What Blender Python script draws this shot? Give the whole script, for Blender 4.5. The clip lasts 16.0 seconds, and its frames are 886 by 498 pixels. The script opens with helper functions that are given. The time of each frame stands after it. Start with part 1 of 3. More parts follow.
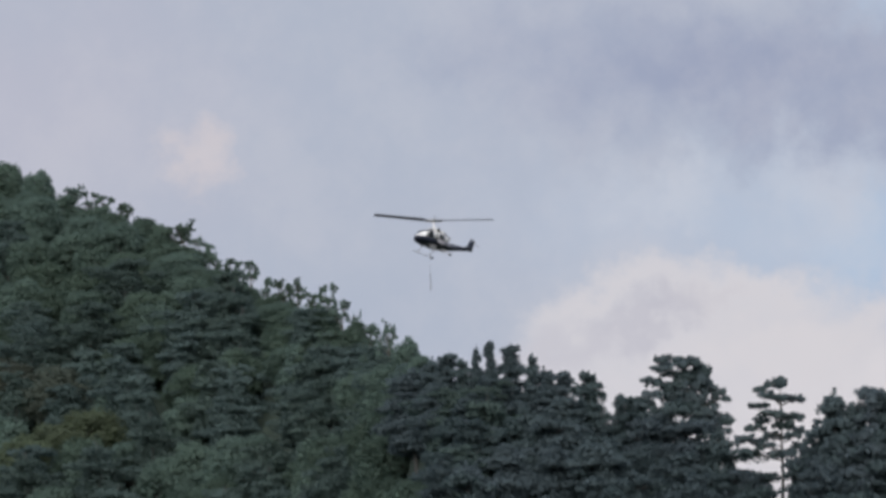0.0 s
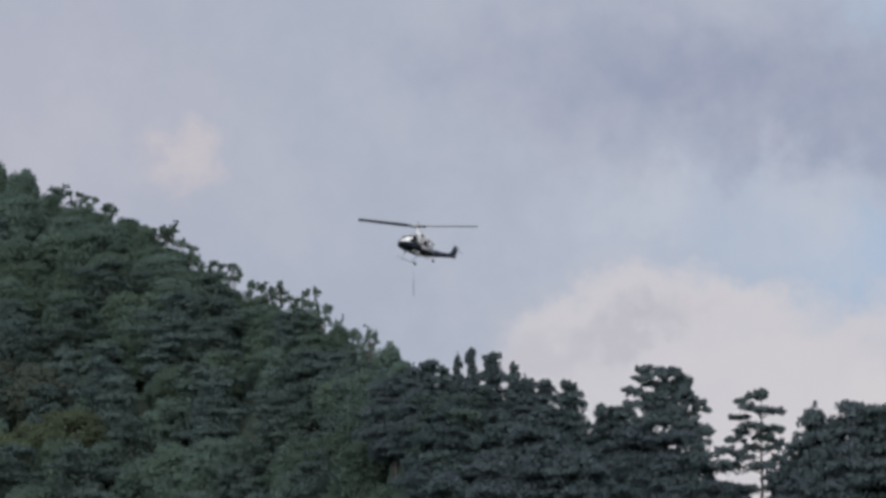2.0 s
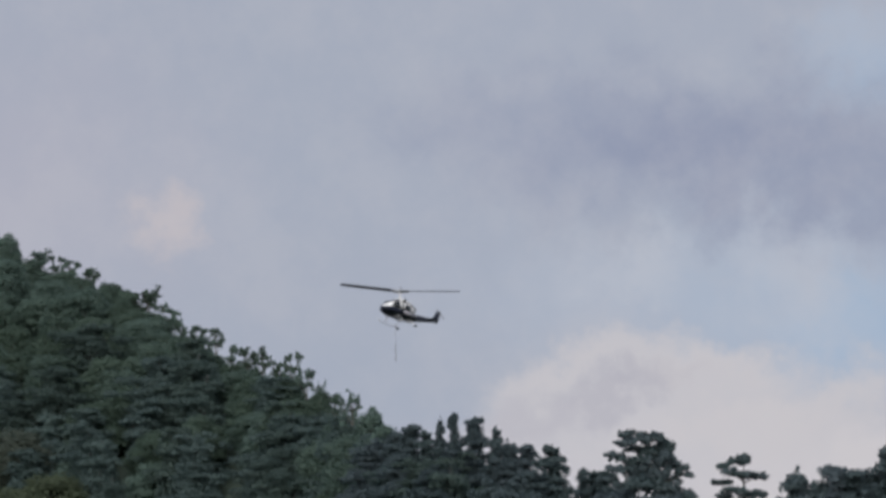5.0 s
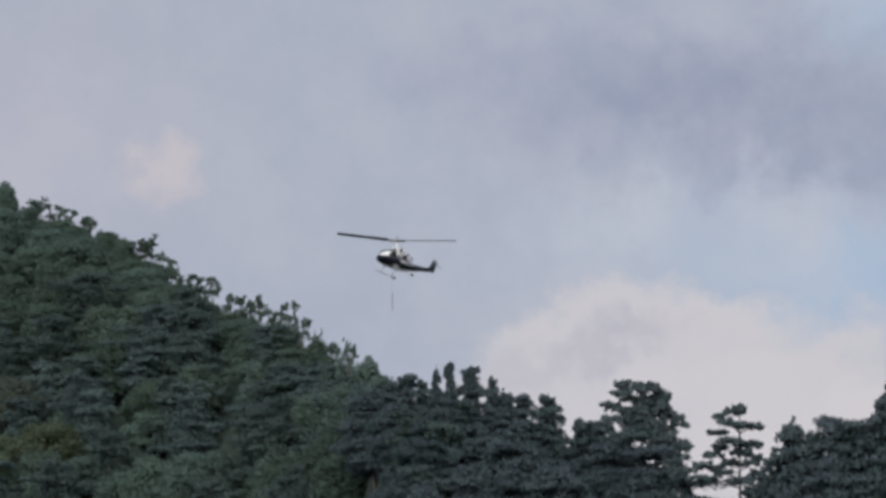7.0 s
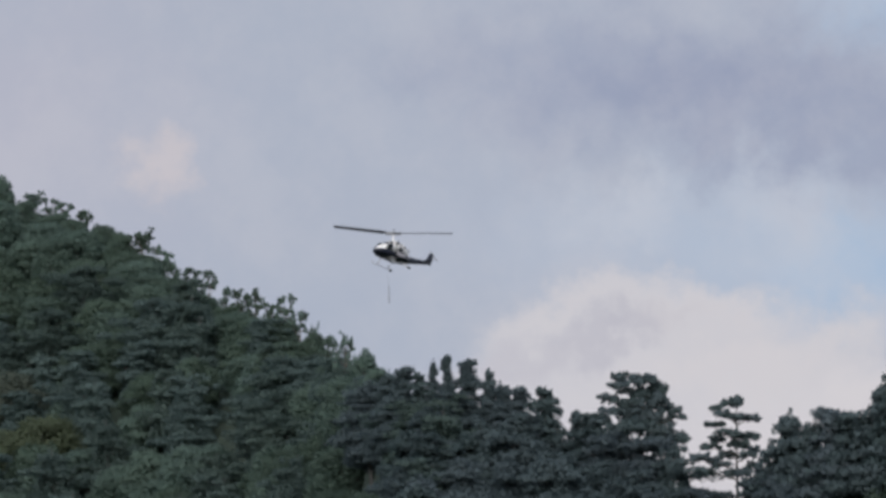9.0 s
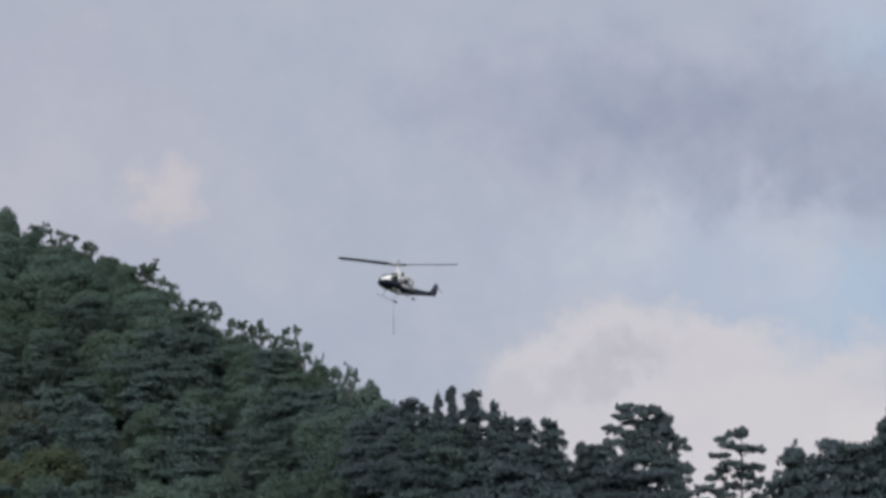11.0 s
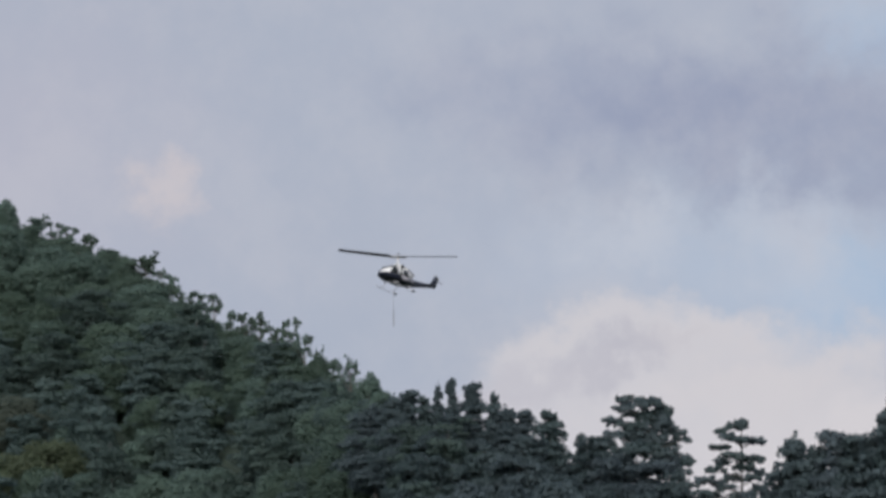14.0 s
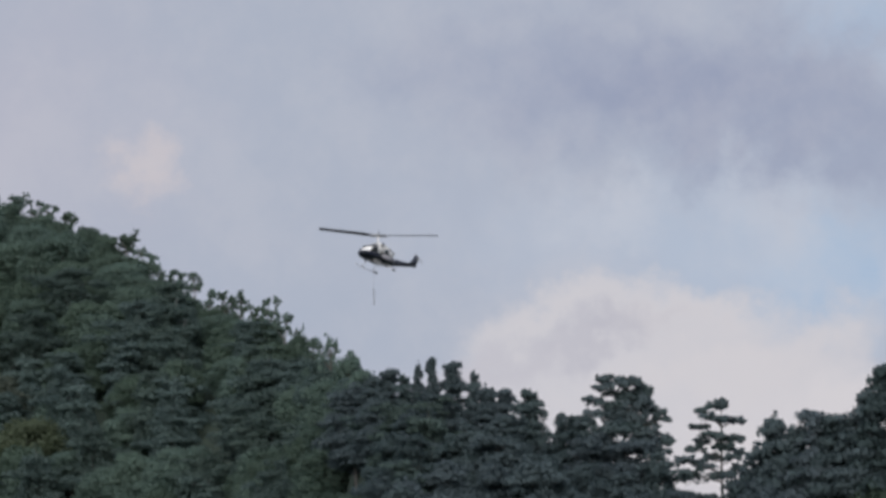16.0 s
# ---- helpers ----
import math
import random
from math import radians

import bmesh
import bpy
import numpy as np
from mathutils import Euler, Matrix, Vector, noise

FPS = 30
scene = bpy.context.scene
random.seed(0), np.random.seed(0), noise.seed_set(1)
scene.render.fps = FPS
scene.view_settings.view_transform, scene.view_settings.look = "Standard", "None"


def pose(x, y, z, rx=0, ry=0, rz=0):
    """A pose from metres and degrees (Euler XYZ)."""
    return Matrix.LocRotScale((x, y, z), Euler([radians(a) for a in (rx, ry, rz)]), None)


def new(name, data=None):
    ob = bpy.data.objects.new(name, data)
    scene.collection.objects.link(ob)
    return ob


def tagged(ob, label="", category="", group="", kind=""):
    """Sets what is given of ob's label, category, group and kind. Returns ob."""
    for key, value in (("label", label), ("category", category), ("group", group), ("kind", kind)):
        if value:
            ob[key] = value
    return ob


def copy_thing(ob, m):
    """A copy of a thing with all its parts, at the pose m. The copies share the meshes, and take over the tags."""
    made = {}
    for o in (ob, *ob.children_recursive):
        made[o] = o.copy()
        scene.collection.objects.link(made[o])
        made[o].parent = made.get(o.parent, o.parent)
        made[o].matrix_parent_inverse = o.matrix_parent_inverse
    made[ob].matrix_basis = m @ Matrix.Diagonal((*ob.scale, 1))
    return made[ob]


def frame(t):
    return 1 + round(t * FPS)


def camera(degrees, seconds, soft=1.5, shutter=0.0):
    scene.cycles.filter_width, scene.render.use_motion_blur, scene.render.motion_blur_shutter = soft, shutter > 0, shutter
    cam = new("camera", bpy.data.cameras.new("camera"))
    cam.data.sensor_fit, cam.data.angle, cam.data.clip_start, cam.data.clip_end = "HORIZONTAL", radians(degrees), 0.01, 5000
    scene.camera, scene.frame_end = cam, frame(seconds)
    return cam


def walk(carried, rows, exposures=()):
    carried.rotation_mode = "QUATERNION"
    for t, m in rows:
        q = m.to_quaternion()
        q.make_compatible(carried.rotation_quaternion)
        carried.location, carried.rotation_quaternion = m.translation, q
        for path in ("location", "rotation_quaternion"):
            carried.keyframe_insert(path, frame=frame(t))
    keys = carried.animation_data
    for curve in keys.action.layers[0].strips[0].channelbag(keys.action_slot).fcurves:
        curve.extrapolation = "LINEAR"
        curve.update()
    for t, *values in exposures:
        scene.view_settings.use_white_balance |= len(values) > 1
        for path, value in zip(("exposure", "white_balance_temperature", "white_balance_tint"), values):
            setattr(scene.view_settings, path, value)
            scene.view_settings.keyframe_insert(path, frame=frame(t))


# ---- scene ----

from math import cos, sin, pi, hypot

# ---------------------------------------------------------------- camera
EYE = (0.0, 0.0, 1.6)          # a person standing on the valley floor, long zoom
cam = camera(12.0, 16.0, soft=3.6)

# seconds, turn to the left, tilt upwards, lean (degrees)
TURNS = [
    (0, 0.576, 14.820, -0.861), (0.5, 0.523, 14.831, -0.479), (1, 0.440, 14.808, 0.149), (1.5, 0.433, 14.805, 0.188),
    (2, 0.344, 14.901, 0.124), (2.5, 0.289, 14.977, -0.070), (3, 0.283, 15.246, -0.128), (3.5, 0.298, 15.638, -0.057),
    (4, 0.259, 15.792, -0.066), (4.2, 0.228, 15.792, -0.050), (6.3, -0.026, 15.652, 0.177), (6.5, -0.019, 15.418, 0.172), (7, 0.048, 15.097, 0.231),
    (7.5, 0.006, 15.156, 0.244), (8, 0.0, 15.0, 0.0), (8.2, -0.005, 15.0, 0.02), (10.3, 0.010, 14.990, 0.09), (10.5, 0.016, 15.052, 0.108), (11, 0.067, 15.422, 0.054),
    (11.5, 0.090, 15.419, 0.025), (12, 0.081, 15.423, -0.002), (12.5, 0.113, 15.411, -0.015), (13, 0.066, 15.431, 0.057),
    (13.5, 0.077, 15.383, 0.213), (14, 0.065, 15.315, -0.018), (14.5, 0.082, 14.871, -0.217), (15, 0.080, 14.894, -0.217),
    (15.5, -0.007, 14.999, -0.191), (16, -0.211, 15.028, 0.038),
]
walk(cam, [(t, pose(*EYE, 90 + tilt, 0, turn) @ pose(0, 0, 0, 0, 0, lean)) for t, turn, tilt, lean in TURNS],
     exposures=[(0, 0.13), (1.5, 0.12), (2.1, 0.0), (2.5, -0.07), (3.5, -0.06), (4.2, -0.03), (6.3, -0.2), (6.6, -0.18), (7, 0.0), (10.5, 0.05), (16, 0.05)])

# ---------------------------------------------------------------- sky
SUN_UP, SUN_TURN = 25.0, 190.0
world = bpy.data.worlds.new("sky")
scene.world = world
world.use_nodes = True
WT = world.node_tree
WT.nodes.clear()


def wnode(kind, **inputs):
    n = WT.nodes.new(kind)
    for key, value in inputs.items():
        sock = n.inputs[int(key[1:])]
        if hasattr(value, "is_output"):
            WT.links.new(value, sock)
        else:
            sock.default_value = value
    return n


def wmath(op, a, b=0.0, c=0.0):
    n = wnode("ShaderNodeMath", i0=a, i1=b, i2=c)
    n.operation = op
    return n.outputs[0]


def wdot(a, b):
    n = wnode("ShaderNodeVectorMath", i0=a, i1=b)
    n.operation = "DOT_PRODUCT"
    return n.outputs["Value"]


def wmix(fac, a, b):
    n = WT.nodes.new("ShaderNodeMix")
    n.data_type = "RGBA"
    for sock, value in ((n.inputs[0], fac), (n.inputs[6], a), (n.inputs[7], b)):
        if hasattr(value, "is_output"):
            WT.links.new(value, sock)
        else:
            sock.default_value = value
    return n.outputs[2]


def wnoise(vec, scale, detail, rough=0.55):
    n = wnode("ShaderNodeTexNoise", i0=vec)
    n.inputs["Scale"].default_value = scale
    n.inputs["Detail"].default_value = detail
    n.inputs["Roughness"].default_value = rough
    return n.outputs["Fac"]


def smooth(x, lo, hi):
    n = WT.nodes.new("ShaderNodeMapRange")
    n.interpolation_type = "SMOOTHSTEP"
    WT.links.new(x, n.inputs[0])
    n.inputs[1].default_value, n.inputs[2].default_value = lo, hi
    return n.outputs[0]


sky = WT.nodes.new("ShaderNodeTexSky")
sky.sky_type = "NISHITA"
sky.sun_disc = False
sky.sun_elevation, sky.sun_rotation = radians(SUN_UP), radians(SUN_TURN)
ray = WT.nodes.new("ShaderNodeTexCoord").outputs["Generated"]
# position over the sky round the hill, in degrees: across to the right, up from 15 degrees of elevation
across0 = wmath("MULTIPLY", wdot(ray, (1, 0, 0)), 57.3)
up0 = wmath("MULTIPLY", wdot(ray, (0, -sin(radians(15)), cos(radians(15)))), 57.3)
warp_a = wmath("MULTIPLY", wmath("SUBTRACT", wnoise(ray, 26, 8, 0.6), 0.5), 2.8)
warp_b = wmath("MULTIPLY", wmath("SUBTRACT", wnoise(wnode("ShaderNodeVectorMath", i0=ray, i1=(3.1, 1.7, 5.2)).outputs[0], 26, 8, 0.6), 0.5), 2.8)
fine_a = wmath("MULTIPLY", wmath("SUBTRACT", wnoise(ray, 95, 6, 0.6), 0.5), 1.3)
fine_b = wmath("MULTIPLY", wmath("SUBTRACT", wnoise(wnode("ShaderNodeVectorMath", i0=ray, i1=(1.3, 4.7, 2.2)).outputs[0], 95, 6, 0.6), 0.5), 1.0)
across = wmath("ADD", wmath("ADD", across0, warp_a), fine_a)
up = wmath("ADD", wmath("ADD", up0, warp_b), fine_b)


def cloud(ca, cu, ra, ru, lo=1.0, hi=0.0, turn=0.0):
    """How far a point of the sky lies inside an oval bank of cloud: 1 in its middle, 0 past its rim."""
    da, du = wmath("SUBTRACT", across, ca), wmath("SUBTRACT", up, cu)
    c, s = cos(radians(turn)), sin(radians(turn))
    a = wmath("DIVIDE", wmath("ADD", wmath("MULTIPLY", da, c), wmath("MULTIPLY", du, s)), ra)
    b = wmath("DIVIDE", wmath("SUBTRACT", wmath("MULTIPLY", du, c), wmath("MULTIPLY", da, s)), ru)
    return smooth(wmath("SQRT", wmath("ADD", wmath("MULTIPLY", a, a), wmath("MULTIPLY", b, b))), lo, hi)


clear = wnode("ShaderNodeVectorMath", i0=sky.outputs[0], i1=(0.10, 0.10, 0.10))
clear.operation = "MULTIPLY"
veil = wmix(wnoise(ray, 9, 5), (0.375, 0.415, 0.510, 1), (0.442, 0.468, 0.550, 1))
cover = wmix(0.93, clear.outputs[0], veil)
cover = wmix(wmath("MULTIPLY", cloud(-6.2, 1.6, 5.0, 4.0), 0.7), cover, (0.455, 0.455, 0.540, 1))
cover = wmix(wmath("MULTIPLY", cloud(2.2, 0.1, 3.6, 1.3, turn=-5), 0.6), cover, (0.450, 0.500, 0.600, 1))
cover = wmix(wmath("MULTIPLY", cloud(4.9, 0.15, 2.9, 1.75, 1.1, 0.1), 0.6), cover, (0.425, 0.510, 0.640, 1))
cover = wmix(wmath("MULTIPLY", cloud(5.7, -0.25, 1.6, 1.3, 1.1, 0.15), 0.8), cover, (0.352, 0.474, 0.640, 1))
cover = wmix(wmath("MULTIPLY", cloud(5.9, 3.3, 1.9, 1.1), 0.8), cover, (0.380, 0.475, 0.620, 1))
cover = wmix(wmath("MULTIPLY", cloud(3.7, 2.14, 5.4, 1.45, 1.1, 0.05, turn=-5), 1.0), cover, (0.297, 0.335, 0.456, 1))
# thin pale wisps that hang across the blue
for ca, cu, ra, ru, lean, much in ((4.7, 0.9, 1.2, 0.5, 12, 0.36), (4.7, 0.1, 0.7, 1.1, 24, 0.26), (2.6, 0.45, 0.9, 0.5, 10, 0.5), (6.2, -0.35, 0.4, 0.9, -30, 0.35)):
    cover = wmix(wmath("MULTIPLY", cloud(ca, cu, ra, ru, 1.25, 0.0, turn=lean), much), cover, (0.52, 0.555, 0.635, 1))
# the pale bank low over the ridge
cover = wmix(wmath("MULTIPLY", wmath("MULTIPLY", cloud(3.3, -2.5, 3.9, 1.85, 1.25, 0.38, turn=-9), wmath("ADD", 0.62, wmath("MULTIPLY", wnoise(ray, 34, 7, 0.6), 0.55))), 0.92), cover, (0.625, 0.600, 0.628, 1))
cover = wmix(wmath("MULTIPLY", cloud(6.0, -2.75, 2.9, 1.45, 1.08, 0.45), 0.9), cover, (0.630, 0.605, 0.632, 1))
for ca, cu, ra, ru, much in ((1.3, -0.95, 1.2, 0.40, 0.6), (2.6, -0.72, 1.3, 0.40, 0.6), (0.8, -1.5, 1.3, 0.5, 0.3), (3.8, -0.88, 1.4, 0.48, 0.75), (4.7, -1.4, 1.7, 0.6, 0.7)):
    cover = wmix(wmath("MULTIPLY", cloud(ca, cu, ra, ru, 1.2, 0.1, turn=8), much), cover, (0.630, 0.600, 0.620, 1))
cover = wmix(wmath("MULTIPLY", cloud(2.5, -1.18, 1.5, 0.28, 1.2, 0.0, turn=10), 0.7), cover, (0.46, 0.452, 0.515, 1))
cover = wmix(wmath("MULTIPLY", cloud(0.9, -1.5, 1.6, 0.36, 1.2, 0.0, turn=4), 0.6), cover, (0.495, 0.485, 0.545, 1))
cover = wmix(wmath("MULTIPLY", cloud(-3.9, 0.84, 0.62, 0.55, 1.2, 0.1), 0.85), cover, (0.555, 0.520, 0.555, 1))
wisps = smooth(wnoise(ray, 38, 9, 0.66), 0.38, 0.70)
cover = wmix(wmath("MULTIPLY", wisps, 0.20), cover, (0.60, 0.585, 0.62, 1))
back = wnode("ShaderNodeBackground", i0=cover)
back.inputs[1].default_value = 1.0
wout = WT.nodes.new("ShaderNodeOutputWorld")
WT.links.new(back.outputs[0], wout.inputs[0])

sun = new("sun", bpy.data.lights.new("sun", "SUN"))
sun.data.energy, sun.data.angle, sun.data.color = 3.0, radians(65), (1.0, 0.975, 0.95)
sun.matrix_world = pose(0, 0, 300, 90 - SUN_UP, 0, 180 - SUN_TURN)


# ---------------------------------------------------------------- materials
def material(name, rough=0.7, metal=0.0, spec=0.3):
    m = bpy.data.materials.new(name)
    m.use_nodes = True
    b = m.node_tree.nodes["Principled BSDF"]
    b.inputs["Roughness"].default_value = rough
    b.inputs["Metallic"].default_value = metal
    b.inputs["Specular IOR Level"].default_value = spec
    return m, m.node_tree, b


def ramp(tree, fac, stops):
    n = tree.nodes.new("ShaderNodeValToRGB")
    tree.links.new(fac, n.inputs[0])
    els = n.color_ramp.elements
    while len(els) < len(stops):
        els.new(0.5)
    for e, (p, c) in zip(els, stops):
        e.position, e.color = p, (*c, 1)
    return n.outputs[0]


def tex_noise(tree, scale, detail=4.0, where="Object"):
    c = tree.nodes.new("ShaderNodeTexCoord")
    n = tree.nodes.new("ShaderNodeTexNoise")
    tree.links.new(c.outputs[where], n.inputs["Vector"])
    n.inputs["Scale"].default_value, n.inputs["Detail"].default_value = scale, detail
    return n.outputs["Fac"]


def foliage(name, dark, mid, light, vary=0.35):
    """Leaves and needles: patchy over the crown, each spray a little different, each tree a little different."""
    m, tree, b = material(name, 0.7, 0, 0.12)
    geo = tree.nodes.new("ShaderNodeNewGeometry")
    info = tree.nodes.new("ShaderNodeObjectInfo")
    n = tex_noise(tree, 0.55, 4)

    def arith(op, a, bb):
        q = tree.nodes.new("ShaderNodeMath")
        q.operation = op
        for sock, value in zip(q.inputs, (a, bb)):
            if hasattr(value, "is_output"):
                tree.links.new(value, sock)
            else:
                sock.default_value = value
        return q.outputs[0]
    fac = arith("ADD", arith("MULTIPLY", n, 0.95), arith("MULTIPLY", geo.outputs["Random Per Island"], 0.08))
    col = ramp(tree, fac, [(0.25, dark), (0.55, mid), (0.85, light)])
    hsv = tree.nodes.new("ShaderNodeHueSaturation")
    tree.links.new(col, hsv.inputs["Color"])
    tree.links.new(arith("ADD", arith("MULTIPLY", info.outputs["Random"], 0.05), 0.475), hsv.inputs["Hue"])
    tree.links.new(arith("ADD", arith("MULTIPLY", info.outputs["Random"], 2 * vary), 1 - vary), hsv.inputs["Value"])
    tree.links.new(hsv.outputs[0], b.inputs["Base Color"])
    thin = tree.nodes.new("ShaderNodeBsdfTranslucent")
    tree.links.new(hsv.outputs[0], thin.inputs[0])
    both = tree.nodes.new("ShaderNodeMixShader")
    both.inputs[0].default_value = 0.52
    tree.links.new(b.outputs[0], both.inputs[1])
    tree.links.new(thin.outputs[0], both.inputs[2])
    tree.links.new(both.outputs[0], tree.nodes["Material Output"].inputs[0])
    return m


def plain(name, c0, c1, scale, rough=0.7, metal=0.0, spec=0.3, bump=0.0):
    m, tree, b = material(name, rough, metal, spec)
    n = tex_noise(tree, scale, 6)
    tree.links.new(ramp(tree, n, [(0.3, c0), (0.7, c1)]), b.inputs["Base Color"])
    if bump:
        k = tree.nodes.new("ShaderNodeBump")
        k.inputs["Strength"].default_value = bump
        k.inputs["Distance"].default_value = 0.02
        tree.links.new(n, k.inputs["Height"])
        tree.links.new(k.outputs[0], b.inputs["Normal"])
    return m


NEEDLES = foliage("pine_needles", (0.110, 0.158, 0.147), (0.129, 0.182, 0.168), (0.150, 0.208, 0.190), 0.16)
# Same needles, darker and bluer: the eastern pines' backlit shade is in the colour.
SHADED_NEEDLES = foliage("shaded_pine_needles", (0.093, 0.128, 0.137), (0.114, 0.154, 0.163), (0.137, 0.180, 0.189), 0.18)
LEAVES = foliage("broad_leaves", (0.118, 0.172, 0.140), (0.136, 0.197, 0.160), (0.158, 0.225, 0.182), 0.16)
OLIVE = foliage("olive_leaves", (0.130, 0.174, 0.112), (0.149, 0.198, 0.127), (0.170, 0.224, 0.143), 0.06)
RUSSET = foliage("russet_leaves", (0.106, 0.126, 0.104), (0.123, 0.145, 0.119), (0.142, 0.165, 0.135), 0.08)
BARK = plain("pine_bark", (0.056, 0.055, 0.053), (0.105, 0.101, 0.095), 6.0, 0.9, bump=0.6)
PALE_BARK = plain("grey_bark", (0.070, 0.066, 0.060), (0.170, 0.160, 0.145), 5.0, 0.9, bump=0.5)
FLOOR = plain("forest_floor", (0.030, 0.044, 0.035), (0.052, 0.072, 0.056), 0.35, 0.95, bump=0.5)
NAVY = plain("navy_paint", (0.012, 0.016, 0.030), (0.020, 0.025, 0.044), 1.2, 0.5, 0, 0.4)
WHITE = plain("white_paint", (0.72, 0.71, 0.69), (0.82, 0.81, 0.79), 1.5, 0.35, 0, 0.5)
GLASS = plain("tinted_glazing", (0.010, 0.013, 0.016), (0.016, 0.020, 0.024), 2.0, 0.06, 0, 0.8)
STEEL = plain("bare_metal", (0.20, 0.20, 0.20), (0.34, 0.34, 0.33), 5.0, 0.4, 0.9)
PALE_METAL = plain("pale_grey_paint", (0.62, 0.62, 0.63), (0.74, 0.74, 0.75), 3.0, 0.45, 0, 0.5)
BLADE = plain("blade_paint", (0.030, 0.032, 0.036), (0.055, 0.057, 0.062), 1.0, 0.55)
PALE_BLADE = plain("blade_grey", (0.22, 0.22, 0.23), (0.30, 0.30, 0.31), 1.0, 0.5)
GREY_PAINT = plain("grey_paint", (0.27, 0.26, 0.29), (0.36, 0.35, 0.38), 2.0, 0.45, 0, 0.5)
RUBBER = plain("black_rubber", (0.012, 0.012, 0.012), (0.026, 0.026, 0.026), 4.0, 0.8)
ROPE = plain("grey_rope", (0.16, 0.16, 0.17), (0.26, 0.26, 0.27), 9.0, 0.9)


# ---------------------------------------------------------------- building helpers
class Shape:
    """Vertices and faces that are gathered into one mesh."""

    def __init__(self):
        self.v, self.f, self.n, self.normals = [], [], 0, []

    def add(self, verts, faces, normals=None):
        if normals is not None:
            self.normals.append(normals)
        self.v.append(np.asarray(verts, float).reshape(-1, 3))
        self.f.extend([tuple(i + self.n for i in face) for face in faces])
        self.n += len(self.v[-1])

    def mesh(self, name, mat, smooth_faces=True):
        me = bpy.data.meshes.new(name)
        me.from_pydata(np.concatenate(self.v).tolist(), [], self.f)
        me.materials.append(mat)
        if smooth_faces:
            me.polygons.foreach_set("use_smooth", [True] * len(me.polygons))
        me.update()
        if self.normals:
            me.normals_split_custom_set_from_vertices(np.concatenate(self.normals).tolist())
        return me


def part(name, shape, mat, parent, label="", smooth_faces=True):
    ob = new(name, shape.mesh(name, mat, smooth_faces) if isinstance(shape, Shape) else shape)
    ob.parent = parent
    return tagged(ob, label)


def tube(shape, points, radii, sides=7, cap=True, flat=1.0):
    """A tapered, bent tube along points."""
    pts = [Vector(p) for p in points]
    verts, faces = [], []
    for i, p in enumerate(pts):
        d = (pts[min(i + 1, len(pts) - 1)] - pts[max(i - 1, 0)]).normalized()
        side = d.cross(Vector((0, 0, 1)))
        side = Vector((1, 0, 0)) if side.length < 1e-3 else side.normalized()
        over = side.cross(d)
        for k in range(sides):
            a = 2 * pi * k / sides
            verts.append(p + (side * cos(a) + over * sin(a) * flat) * radii[i])
    for i in range(len(pts) - 1):
        for k in range(sides):
            a, b = i * sides + k, i * sides + (k + 1) % sides
            faces.append((a, b, b + sides, a + sides))
    if cap:
        faces.append(tuple(range(sides))[::-1])
        faces.append(tuple(range((len(pts) - 1) * sides, len(pts) * sides)))
    shape.add([tuple(v) for v in verts], faces)


def sprays(shape, rng, centre, radii, count, size, lift=0.3, low=-0.3, shell=0.72, loose=0.24):
    """Small bent sprays of needles or leaves over an uneven, flattened dome; they catch the light as the dome does."""
    d = rng.normal(size=(count * 2, 3))
    d /= np.linalg.norm(d, axis=1)[:, None]
    d = d[d[:, 2] > low][:count]
    count = len(d)
    r = (shell + (1 - shell) * rng.random(count) ** 0.5) * (1 + 0.13 * rng.normal(size=count))
    lump = 1 + 0.22 * np.sin(d[:, 0] * 3.1 + centre[0] * 5) * np.cos(d[:, 1] * 2.7 + centre[2] * 3)
    p = np.asarray(centre) + d * np.asarray(radii) * (r * lump)[:, None]
    face = d / np.asarray(radii)
    face /= np.linalg.norm(face, axis=1)[:, None]
    out = d * np.array([1, 1, 0.5]) + rng.normal(scale=0.45, size=(count, 3))
    out[:, 2] += lift
    out /= np.linalg.norm(out, axis=1)[:, None]
    nor = face + rng.normal(scale=loose, size=(count, 3))
    side = np.cross(out, nor)
    side /= np.linalg.norm(side, axis=1)[:, None] + 1e-6
    nor = np.cross(side, out)
    ln = size * (0.65 + 0.7 * rng.random(count))[:, None]
    wd = ln * (0.38 + 0.2 * rng.random(count))[:, None]
    a, b = p - out * ln * 0.5, p + out * ln * 0.5 - nor * ln * 0.12
    m = p + nor * ln * 0.06
    e, f = m - side * wd, m + side * wd
    flip = ((np.cross(b - a, f - e) * face).sum(1) < 0)[:, None]
    e, f = np.where(flip, f, e), np.where(flip, e, f)
    a, e, f = b, e - out * ln * 0.38, f - out * ln * 0.38
    verts = np.stack([a, f, e], 1).reshape(-1, 3)
    soft_n = 0.38 * face + np.array([0, -0.25, 0.62]) + 0.12 * nor * np.sign((nor * face).sum(1))[:, None]
    soft_n /= np.linalg.norm(soft_n, axis=1)[:, None]
    shape.add(verts, [(3 * i, 3 * i + 1, 3 * i + 2) for i in range(count)], np.repeat(soft_n, 3, 0))


